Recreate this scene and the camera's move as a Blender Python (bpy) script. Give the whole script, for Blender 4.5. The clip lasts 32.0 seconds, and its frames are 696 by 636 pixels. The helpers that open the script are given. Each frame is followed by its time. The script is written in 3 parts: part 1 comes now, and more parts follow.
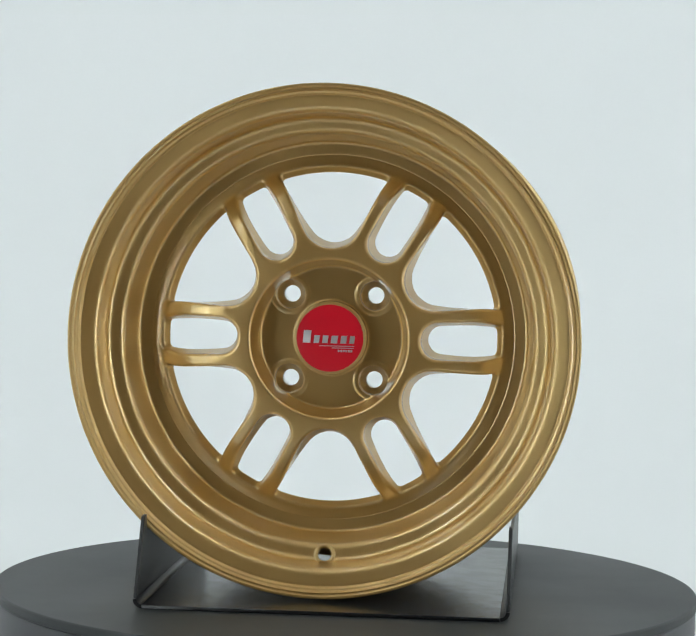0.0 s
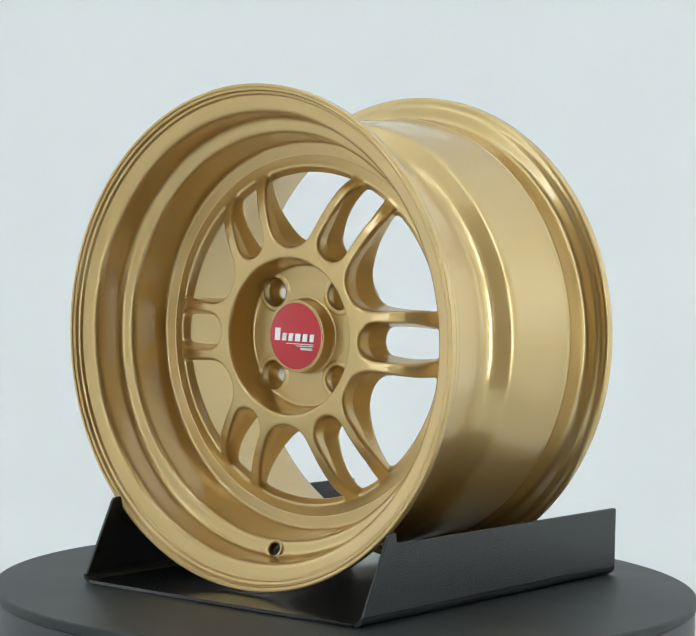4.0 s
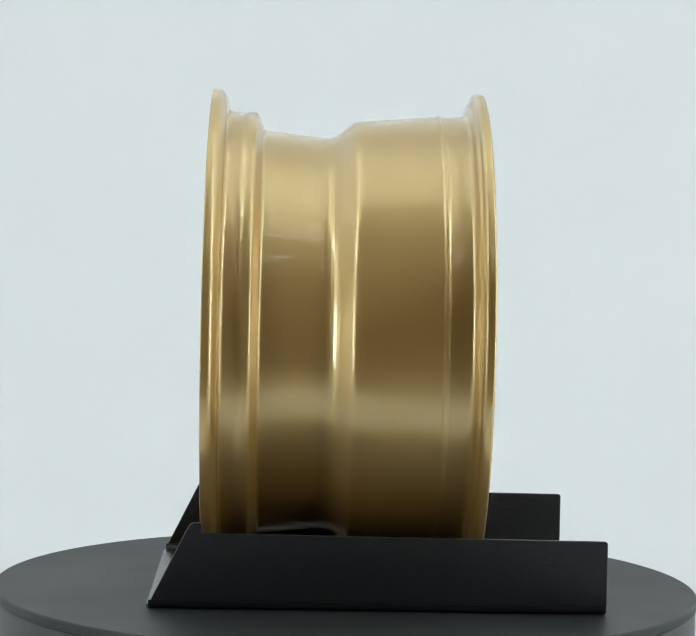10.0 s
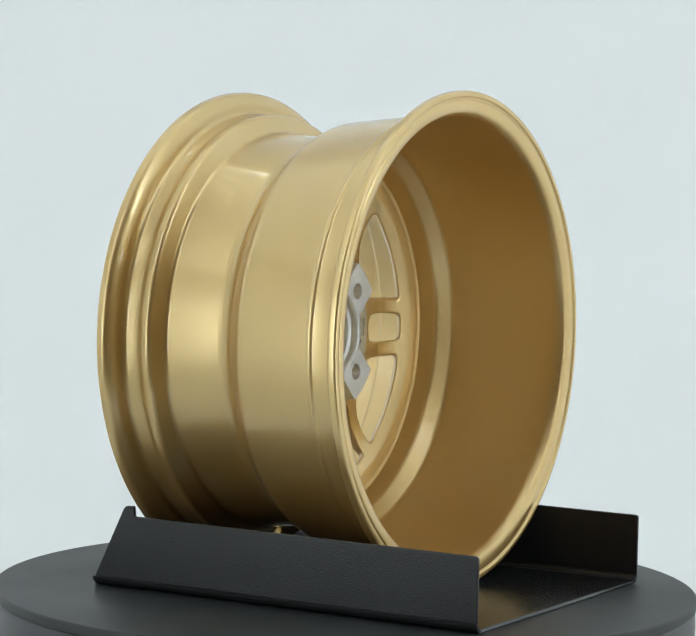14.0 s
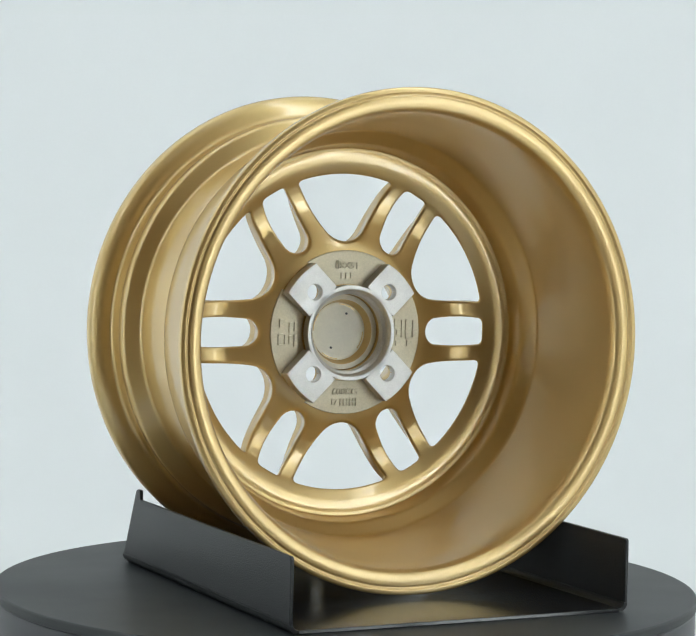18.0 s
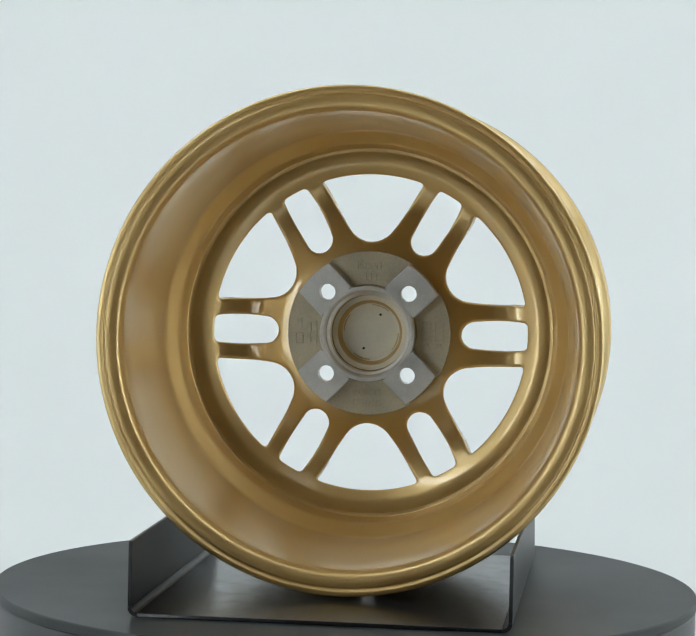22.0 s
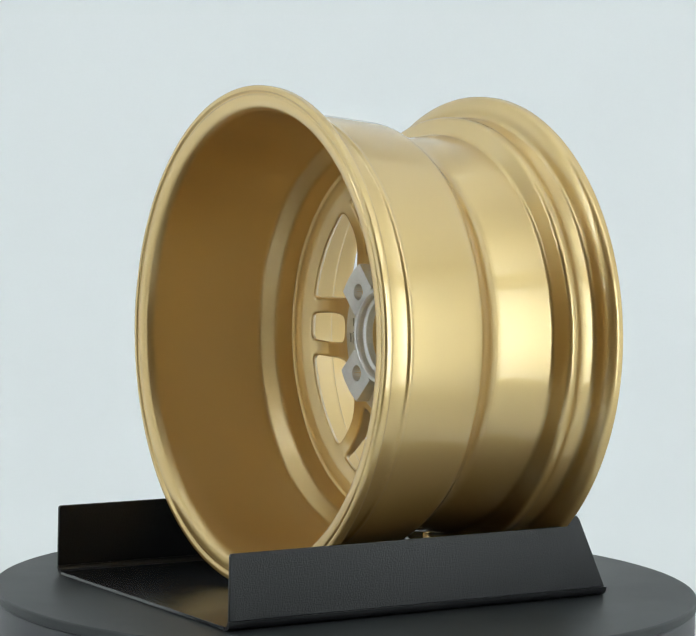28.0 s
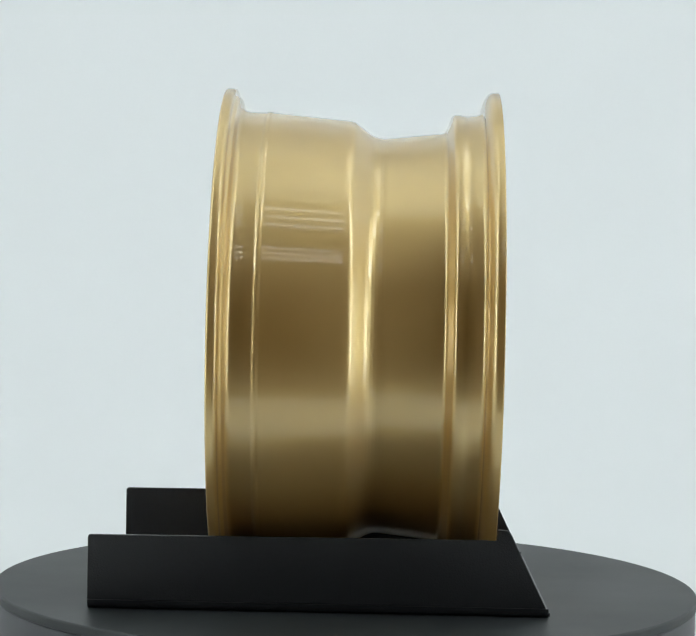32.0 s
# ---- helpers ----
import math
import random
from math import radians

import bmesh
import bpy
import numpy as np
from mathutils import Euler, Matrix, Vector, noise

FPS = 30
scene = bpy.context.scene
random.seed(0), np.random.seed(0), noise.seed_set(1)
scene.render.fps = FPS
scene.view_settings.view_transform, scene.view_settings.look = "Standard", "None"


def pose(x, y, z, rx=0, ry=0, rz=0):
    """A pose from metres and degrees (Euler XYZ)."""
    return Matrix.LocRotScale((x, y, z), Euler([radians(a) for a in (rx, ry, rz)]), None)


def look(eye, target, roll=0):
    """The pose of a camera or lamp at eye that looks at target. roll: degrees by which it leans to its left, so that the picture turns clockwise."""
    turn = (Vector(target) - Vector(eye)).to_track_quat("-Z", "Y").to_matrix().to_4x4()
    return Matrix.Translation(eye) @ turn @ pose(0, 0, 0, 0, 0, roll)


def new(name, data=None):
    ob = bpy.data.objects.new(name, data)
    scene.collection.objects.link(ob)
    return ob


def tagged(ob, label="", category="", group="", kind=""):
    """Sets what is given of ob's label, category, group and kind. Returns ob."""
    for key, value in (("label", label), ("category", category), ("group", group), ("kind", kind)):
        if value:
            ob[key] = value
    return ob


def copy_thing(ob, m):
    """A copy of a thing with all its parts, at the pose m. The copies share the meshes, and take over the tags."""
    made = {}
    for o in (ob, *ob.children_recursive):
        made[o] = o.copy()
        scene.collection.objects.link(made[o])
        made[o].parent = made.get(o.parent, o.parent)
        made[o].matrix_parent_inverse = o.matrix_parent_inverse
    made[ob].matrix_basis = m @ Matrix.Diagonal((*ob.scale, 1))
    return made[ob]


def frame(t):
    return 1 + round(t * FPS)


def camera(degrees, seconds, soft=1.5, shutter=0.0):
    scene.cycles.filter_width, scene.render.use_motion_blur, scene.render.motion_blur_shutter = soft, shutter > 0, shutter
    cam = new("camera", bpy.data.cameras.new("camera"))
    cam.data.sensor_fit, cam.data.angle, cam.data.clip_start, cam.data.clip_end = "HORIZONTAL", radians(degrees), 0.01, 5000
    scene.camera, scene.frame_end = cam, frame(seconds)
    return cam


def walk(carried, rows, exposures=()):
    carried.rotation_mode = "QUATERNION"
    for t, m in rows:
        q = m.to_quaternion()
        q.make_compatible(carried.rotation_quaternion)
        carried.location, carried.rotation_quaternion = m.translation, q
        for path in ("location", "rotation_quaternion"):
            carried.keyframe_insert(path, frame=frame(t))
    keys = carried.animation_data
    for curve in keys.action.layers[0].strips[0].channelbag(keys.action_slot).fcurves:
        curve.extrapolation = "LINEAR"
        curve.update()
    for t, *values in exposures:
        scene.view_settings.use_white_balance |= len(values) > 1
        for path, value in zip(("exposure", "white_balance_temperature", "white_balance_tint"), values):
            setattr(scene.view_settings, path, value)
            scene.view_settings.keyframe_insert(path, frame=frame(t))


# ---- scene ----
# ---- camera: it stands still on a tripod, a long lens on the turning wheel ----
cam = camera(17.72, 32.0)
EYE = Vector((0.0, -1.9071, 0.3210))
AIM = EYE + Vector((-0.00132, 0.99880, -0.04900))
walk(cam, [(0.0, look(EYE, AIM, 1.20)), (32.0, look(EYE, AIM, 1.20))])


def turn(t):
    """The turntable's angle in degrees at t seconds: an even turn, clockwise from above."""
    return -5.2 - 8.278 * t


# ---- light ----
world = bpy.data.worlds.new("studio_world")
world.use_nodes = True
world.node_tree.nodes["Background"].inputs[0].default_value = (0.8, 0.9, 1.0, 1)
world.node_tree.nodes["Background"].inputs[1].default_value = 0.02
scene.world = world
scene.view_settings.exposure = 0.0


def area_lamp(name, eye, target, width, height, watts, colour=(0.905, 0.985, 1.0)):
    lamp = bpy.data.lights.new(name, "AREA")
    lamp.shape, lamp.size, lamp.size_y, lamp.energy, lamp.color = "RECTANGLE", width, height, watts, colour
    ob = new(name, lamp)
    ob.matrix_world = look(eye, target)
    return ob


def light_panel(name, place, width, height, glow, edge, sides, fall=12.0, colour=(0.905, 0.985, 1.0)):
    """An edge-lit panel: glow in its middle, more by edge at the sides named (0 left, 1 right, 2 bottom, 3 top)."""
    lamp = bpy.data.lights.new(name, "AREA")
    lamp.shape, lamp.size, lamp.size_y, lamp.color = "RECTANGLE", width, height, colour
    lamp.energy = glow * math.pi * width * height
    lamp.use_nodes = True
    nt = lamp.node_tree
    geo = nt.nodes.new("ShaderNodeNewGeometry")
    axes = nt.nodes.new("ShaderNodeSeparateXYZ")
    nt.links.new(geo.outputs["Parametric"], axes.inputs[0])
    total = None
    for side in sides:
        away = axes.outputs[side // 2]
        if side % 2 == 0:
            flip = nt.nodes.new("ShaderNodeMath")
            flip.operation, flip.inputs[0].default_value = "SUBTRACT", 1.0
            nt.links.new(away, flip.inputs[1])
            away = flip.outputs[0]
        power = nt.nodes.new("ShaderNodeMath")
        power.operation, power.inputs[1].default_value = "POWER", fall * (width if side < 2 else height)
        nt.links.new(away, power.inputs[0])
        if total is None:
            total = power
        else:
            both = nt.nodes.new("ShaderNodeMath")
            both.operation = "MAXIMUM"
            nt.links.new(total.outputs[0], both.inputs[0])
            nt.links.new(power.outputs[0], both.inputs[1])
            total = both
    level = nt.nodes.new("ShaderNodeMath")
    level.operation, level.inputs[1].default_value, level.inputs[2].default_value = "MULTIPLY_ADD", edge, 1.0
    nt.links.new(total.outputs[0], level.inputs[0])
    nt.links.new(level.outputs[0], nt.nodes["Emission"].inputs["Strength"])
    ob = new(name, lamp)
    ob.matrix_world = place
    return ob


# edge-lit panels stand upright on both sides of the turntable, a low and a high one each
for x, front, low, high, foot, head in ((-0.60, -0.64, "softbox_light_one", "softbox_light_two", 0.02, 0.46), (0.60, -0.52, "softbox_light_three", "softbox_light_four", 0.0, 0.51)):
    near, mid = 1 if x < 0 else 0, (foot + head) / 2
    light_panel(low, look((x, (front + 0.40) / 2, mid), (0, (front + 0.40) / 2, mid)), 0.40 - front, head - foot, 0.32, 50.0, (near,), 16.0)
    light_panel(high, look((x, (front + 0.72) / 2, 1.36), (0, (front + 0.72) / 2, 1.36)), 0.72 - front, 1.48, 0.30, 54.0, (near, 3), 15.0)
# two fill lamps, added out of view to brighten the backdrop
area_lamp("backdrop_light_one", (-1.48, 0.06, 1.05), (-1.48, 1.45, 1.05), 1.00, 1.60, 12.0)
area_lamp("backdrop_light_two", (1.48, 0.06, 1.05), (1.48, 1.45, 1.05), 1.00, 1.60, 12.9)


# ---- materials ----
def material(name, colour, rough=0.5, metal=0.0, coat=0.0, coat_rough=0.05, spread=0.06, scale=40.0, bump=0.0, bump_scale=400.0,
             rough_spread=0.05, ior=1.5):
    m = bpy.data.materials.new(name)
    m.use_nodes = True
    nt = m.node_tree
    b = nt.nodes["Principled BSDF"]
    b.inputs["Metallic"].default_value = metal
    b.inputs["Coat Weight"].default_value = coat
    b.inputs["Coat Roughness"].default_value = coat_rough
    b.inputs["IOR"].default_value = ior
    co = nt.nodes.new("ShaderNodeTexCoord")
    big = nt.nodes.new("ShaderNodeTexNoise")
    big.inputs["Scale"].default_value, big.inputs["Detail"].default_value = scale, 5
    fine = nt.nodes.new("ShaderNodeTexNoise")
    fine.inputs["Scale"].default_value, fine.inputs["Detail"].default_value = bump_scale, 3
    nt.links.new(co.outputs["Object"], big.inputs["Vector"])
    nt.links.new(co.outputs["Object"], fine.inputs["Vector"])
    add = nt.nodes.new("ShaderNodeMath")
    add.operation = "MULTIPLY_ADD"
    add.inputs[1].default_value = 0.35
    nt.links.new(fine.outputs["Fac"], add.inputs[0])
    scaled = nt.nodes.new("ShaderNodeMath")
    scaled.operation = "MULTIPLY"
    scaled.inputs[1].default_value = 0.65
    nt.links.new(big.outputs["Fac"], scaled.inputs[0])
    nt.links.new(scaled.outputs[0], add.inputs[2])
    ramp = nt.nodes.new("ShaderNodeMapRange")
    ramp.inputs["From Min"].default_value, ramp.inputs["From Max"].default_value = 0.3, 0.7
    ramp.inputs["To Min"].default_value, ramp.inputs["To Max"].default_value = 1 - spread, 1 + spread
    nt.links.new(add.outputs[0], ramp.inputs["Value"])
    mul = nt.nodes.new("ShaderNodeVectorMath")
    mul.operation = "SCALE"
    mul.inputs[0].default_value = colour
    nt.links.new(ramp.outputs[0], mul.inputs["Scale"])
    nt.links.new(mul.outputs[0], b.inputs["Base Color"])
    rr = nt.nodes.new("ShaderNodeMapRange")
    rr.inputs["From Min"].default_value, rr.inputs["From Max"].default_value = 0.3, 0.7
    rr.inputs["To Min"].default_value, rr.inputs["To Max"].default_value = rough - rough_spread, rough + rough_spread
    nt.links.new(big.outputs["Fac"], rr.inputs["Value"])
    nt.links.new(rr.outputs[0], b.inputs["Roughness"])
    if bump:
        bm_ = nt.nodes.new("ShaderNodeBump")
        bm_.inputs["Strength"].default_value, bm_.inputs["Distance"].default_value = bump, 0.001
        nt.links.new(fine.outputs["Fac"], bm_.inputs["Height"])
        nt.links.new(bm_.outputs["Normal"], b.inputs["Normal"])
    return m


def layered(m, colour, share, coat, coat_rough):
    """A second, pigmented layer mixed into a metal paint: share of the pigment."""
    nt = m.node_tree
    body = nt.nodes.new("ShaderNodeBsdfPrincipled")
    body.inputs["Base Color"].default_value = (*colour, 1)
    body.inputs["Roughness"].default_value = 0.6
    body.inputs["Specular IOR Level"].default_value = 0.0
    body.inputs["Coat Weight"].default_value = coat
    body.inputs["Coat Roughness"].default_value = coat_rough
    mix = nt.nodes.new("ShaderNodeMixShader")
    mix.inputs[0].default_value = share
    nt.links.new(nt.nodes["Principled BSDF"].outputs[0], mix.inputs[1])
    nt.links.new(body.outputs[0], mix.inputs[2])
    nt.links.new(mix.outputs[0], nt.nodes["Material Output"].inputs[0])
    return m


# gold flakes over an orange-brown pigment under a clear coat
GOLD = layered(material("gold_paint", (0.632, 0.490, 0.224), 0.36, 1.0, 1.0, 0.05, 0.04, 14, 0.04, 1800), (0.53, 0.28, 0.068), 0.33, 1.0, 0.05)
# the spokes and the inside have less clear coat
SATIN = layered(material("gold_paint_satin", (0.672, 0.498, 0.217), 0.40, 1.0, 0.9, 0.22, 0.04, 14, 0.04, 1800), (0.52, 0.275, 0.07), 0.27, 0.9, 0.22)
# the spokes and the front steps are glossier than the inside of the barrel
SPOKE = layered(material("gold_paint_face", (0.672, 0.498, 0.217), 0.37, 1.0, 1.0, 0.10, 0.04, 14, 0.04, 1800), (0.54, 0.285, 0.072), 0.33, 1.0, 0.10)
ALU = material("machined_aluminium", (0.66, 0.65, 0.63), 0.47, 0.85, 0, 0.05, 0.16, 70, 0.08, 900, 0.10)
CAST = material("cast_aluminium_overspray", (0.56, 0.50, 0.37), 0.50, 0.75, 0, 0.05, 0.20, 40, 0.05, 700, 0.1)
RED = material("red_lacquer", (0.70, 0.007, 0.022), 0.35, 0.0, 0.55, 0.05, 0.03, 30, 0.0)
SILVER = material("bright_silver", (0.86, 0.86, 0.87), 0.42, 1.0, 0, 0.05, 0.03, 60)
BEIGE = material("beige_plastic", (0.74, 0.69, 0.55), 0.35, 0.0, 0, 0.05, 0.08, 50, 0.05, 500)
SOOT = material("black_plastic", (0.015, 0.014, 0.013), 0.5, 0.0)
BLACK = material("black_powder_coat", (0.009, 0.0094, 0.0106), 0.37, 0.0, 0.0, 0.1, 0.05, 55, 0.46, 760, 0.01, 1.55)
# the base is rubbed smooth
RUBBED = material("black_powder_coat_rubbed", (0.009, 0.0094, 0.0106), 0.22, 0.0, 0.0, 0.1, 0.05, 55, 0.05, 760, 0.03, 1.5)
FELT = material("dark_grey_platter", (0.019, 0.0225, 0.0235), 0.50, 0.0, 0, 0.05, 0.08, 6, 0.06, 1500)
SKIRT = material("grey_plastic_skirt", (0.05, 0.05, 0.056), 0.42, 0.0, 0, 0.05, 0.05, 6, 0.03, 900)
PAPER = material("white_backdrop_paper", (0.82, 0.83, 0.83), 0.8, 0.0, 0, 0.05, 0.012, 1.2, 0.03, 300, 0.03)
TENT = material("white_tent_cloth", (0.80, 0.81, 0.81), 0.85, 0.0, 0, 0.05, 0.02, 1.5, 0.05, 250, 0.03)
DIM = material("grey_studio_wall", (0.20, 0.145, 0.098), 0.8, 0.0, 0, 0.05, 0.08, 1.0, 0.05, 60, 0.03)
TUBE = material("lamp_tube_glass", (0.8, 0.8, 0.8), 0.4)
TUBE.node_tree.nodes["Principled BSDF"].inputs["Emission Color"].default_value = (0.92, 0.98, 1.0, 1)
TUBE.node_tree.nodes["Principled BSDF"].inputs["Emission Strength"].default_value = 4.0
CARPET = material("grey_studio_floor", (0.08, 0.06, 0.045), 0.7, 0.0, 0, 0.05, 0.1, 2.0, 0.1, 80, 0.03)


# ---- mesh helpers ----
def mesh_object(name, verts, faces, mat, parent=None, label="", smooth=True):
    me = bpy.data.meshes.new(name)
    me.from_pydata([tuple(v) for v in verts], [], [tuple(f) for f in faces])
    me.materials.append(mat)
    if smooth:
        me.shade_smooth()
    me.update()
    ob = new(name, me)
    ob.parent = parent
    if label:
        ob["label"] = label
    return ob


def part(name, bm, mat, parent=None, label="", smooth=False):
    me = bpy.data.meshes.new(name)
    bmesh.ops.recalc_face_normals(bm, faces=bm.faces[:])
    bm.to_mesh(me)
    bm.free()
    me.materials.append(mat)
    if smooth:
        me.shade_smooth()
    ob = new(name, me)
    ob.parent = parent
    if label:
        ob["label"] = label
    return ob


def rounded(points, radius, steps=5):
    """A closed outline with its corners rounded; radius: one for all, or one for each corner."""
    n, out = len(points), []
    for i, p in enumerate(points):
        r = radius[i] if isinstance(radius, (list, tuple)) else radius
        p, a, b = Vector(p), Vector(points[i - 1]), Vector(points[(i + 1) % n])
        u, v = (a - p), (b - p)
        d = min(r, u.length * 0.48, v.length * 0.48)
        if d < 1e-6:
            out.append(tuple(p))
            continue
        s, e = p + u.normalized() * d, p + v.normalized() * d
        for k in range(steps + 1):
            f = k / steps
            q = s * (1 - f) ** 2 + p * 2 * f * (1 - f) + e * f * f
            out.append(tuple(q))
    return out


def revolve(name, outline, mat, parent, segments=160, label="", closed=True):
    """A closed outline of (radius, y) turned about the y axis; long straight runs get a point near each end, to stay flat."""
    firm = []
    for i, a in enumerate(outline):
        b = outline[(i + 1) % len(outline)]
        firm.append(a)
        length = math.dist(a, b)
        if length > 0.0012 and (closed or i + 1 < len(outline)):
            for f in (0.00025 / length, 1 - 0.00025 / length):
                firm.append((a[0] + (b[0] - a[0]) * f, a[1] + (b[1] - a[1]) * f))
    outline = firm
    n = len(outline)
    verts, faces = [], []
    for s in range(segments):
        a = 2 * math.pi * s / segments
        for r, y in outline:
            verts.append((r * math.cos(a), y, r * math.sin(a)))
    for s in range(segments):
        for i in range(n if closed else n - 1):
            j = (i + 1) % n
            t = (s + 1) % segments
            faces.append((s * n + i, s * n + j, t * n + j, t * n + i))
    ob = mesh_object(name, verts, faces, mat, parent, label)
    bm = bmesh.new()
    bm.from_mesh(ob.data)
    bmesh.ops.remove_doubles(bm, verts=bm.verts[:], dist=1e-6)
    bmesh.ops.recalc_face_normals(bm, faces=bm.faces[:])
    bm.to_mesh(ob.data)
    bm.free()
    ob.data.shade_smooth()
    return ob


def prism(outline, low, high, place):
    """A bmesh of an outline (a, b) swept from low to high; place(a, b, c) gives the point."""
    bm = bmesh.new()
    lo = [bm.verts.new(place(a, b, low)) for a, b in outline]
    hi = [bm.verts.new(place(a, b, high)) for a, b in outline]
    n = len(outline)
    for i in range(n):
        bm.faces.new((lo[i], lo[(i + 1) % n], hi[(i + 1) % n], hi[i]))
    bm.faces.new(lo[::-1])
    bm.faces.new(hi)
    return bm


# ---- the studio: a white sweep in a tent that opens to a dim room ----
FLOOR_Z = -0.075


def studio():
    sweep = []
    for y in (-0.64, -0.3, 0.0, 0.9):
        sweep.append((y, FLOOR_Z))
    for k in range(1, 13):
        a = math.pi / 2 * k / 12
        sweep.append((0.9 + 0.7 * math.sin(a), FLOOR_Z + 0.7 - 0.7 * math.cos(a)))
    sweep.append((1.6, 2.2))
    thick = [(y, z) for y, z in sweep] + [(1.63, 2.2), (1.63, FLOOR_Z - 0.03), (-0.64, FLOOR_Z - 0.03)]
    ob = part("backdrop", prism(thick, -1.75, 1.75, lambda a, b, c: (c, a, b)), PAPER)
    ob.data.shade_smooth()
    ob.data.set_sharp_from_angle(angle=radians(40))
    tagged(ob, "smooth white paper sweep behind the turntable", "backdrop", kind="structure")

    def slab(name, lo, hi, mat, label):
        bm = bmesh.new()
        bmesh.ops.create_cube(bm, size=1)
        for v in bm.verts:
            v.co = [lo[i] + (v.co[i] + 0.5) * (hi[i] - lo[i]) for i in range(3)]
        tagged(part(name, bm, mat), label, name.split("_")[0], kind="structure")

    slab("wall_tent_west", (-1.79, -1.0, FLOOR_Z), (-1.755, 1.63, 2.2), TENT, "white cloth side of the photo tent")
    slab("wall_tent_east", (1.755, -1.0, FLOOR_Z), (1.79, 1.63, 2.2), TENT, "white cloth side of the photo tent")
    slab("ceiling_tent", (-1.79, -0.70, 2.205), (1.79, 1.63, 2.24), TENT, "white cloth top of the photo tent")
    slab("wall_tent_flap_west", (-1.79, -1.04, FLOOR_Z), (-1.05, -1.005, 2.2), TENT, "white cloth front flap of the photo tent")
    slab("wall_tent_flap_east", (1.05, -1.04, FLOOR_Z), (1.79, -1.005, 2.2), TENT, "white cloth front flap of the photo tent")
    slab("floor", (-3.0, -4.5, FLOOR_Z - 0.08), (3.0, 2.0, FLOOR_Z - 0.035), CARPET, "plain grey studio floor")
    slab("wall_south", (-3.0, -4.55, FLOOR_Z), (3.0, -4.5, 3.0), DIM, "plain dim studio wall")
    slab("wall_west", (-3.05, -4.5, FLOOR_Z), (-3.0, 2.0, 3.0), DIM, "plain dim studio wall")
    slab("wall_east", (3.0, -4.5, FLOOR_Z), (3.05, 2.0, 3.0), DIM, "plain dim studio wall")
    slab("wall_north", (-3.0, 2.0, FLOOR_Z), (3.0, 2.05, 3.0), DIM, "plain dim studio wall")
    slab("ceiling", (-3.05, -4.55, 3.0), (3.05, 2.05, 3.05), DIM, "plain dim studio ceiling")


studio()


def make_ceiling_lamp():
    root = new("ceiling_lamp")
    tagged(root, "square white louvre lamp with three tubes under the studio ceiling", "ceiling lamp", "ceiling lamps of the studio")
    outline = [(-0.40, 0.0), (0.40, 0.0), (0.40, -0.05), (0.385, -0.05), (0.37, -0.012), (-0.37, -0.012), (-0.385, -0.05), (-0.40, -0.05)]
    part("housing", prism(outline, -0.38, 0.38, lambda a, b, c: (c, a, b)), TENT, root)
    for y in (-0.27, 0.0, 0.27):
        bm = bmesh.new()
        bmesh.ops.create_cone(bm, cap_ends=True, segments=16, radius1=0.02, radius2=0.02, depth=0.74, matrix=Matrix.Translation((0, y, -0.034)) @ Matrix.Rotation(radians(90), 4, "Y"))
        part("tube", bm, TUBE, root, "glowing white tube")
    return root


CEILING_LAMP = make_ceiling_lamp()
CEILING_LAMP.matrix_basis = pose(0.42, -1.42, 2.998)
copy_thing(CEILING_LAMP, pose(0.42, -2.95, 2.998))


# ---- the turntable ----
def make_turntable():
    root = new("turntable")
    tagged(root, "large round dark grey motorised turntable under the wheel", "turntable")
    r = 0.2992
    top = rounded([(0.0005, 0.0), (r, 0.0), (r, -0.008), (0.0005, -0.008)], [0, 0.0022, 0.001, 0], 5)
    side = rounded([(0.02, -0.0085), (r - 0.0012, -0.0085), (r - 0.0012, -0.0745), (0.02, -0.0745)], [0, 0.002, 0.004, 0], 4)
    for name, outline, mat, label in (("platter", top, FELT, "matt dark grey platter"), ("skirt", side, SKIRT, "smooth grey skirt")):
        ob = revolve(name, outline, mat, root, 192, label)
        ob.matrix_local = pose(0, 0, 0, 90) @ Matrix.Diagonal((1, 1, 1, 1))
        ob.data.set_sharp_from_angle(angle=radians(50))
    return root


TURNTABLE = make_turntable()


# ---- the folded steel stand ----
STAND_X = (-0.1549, 0.1444)
STAND_Y = (-0.1632, 0.2040)
SHEET = 0.003


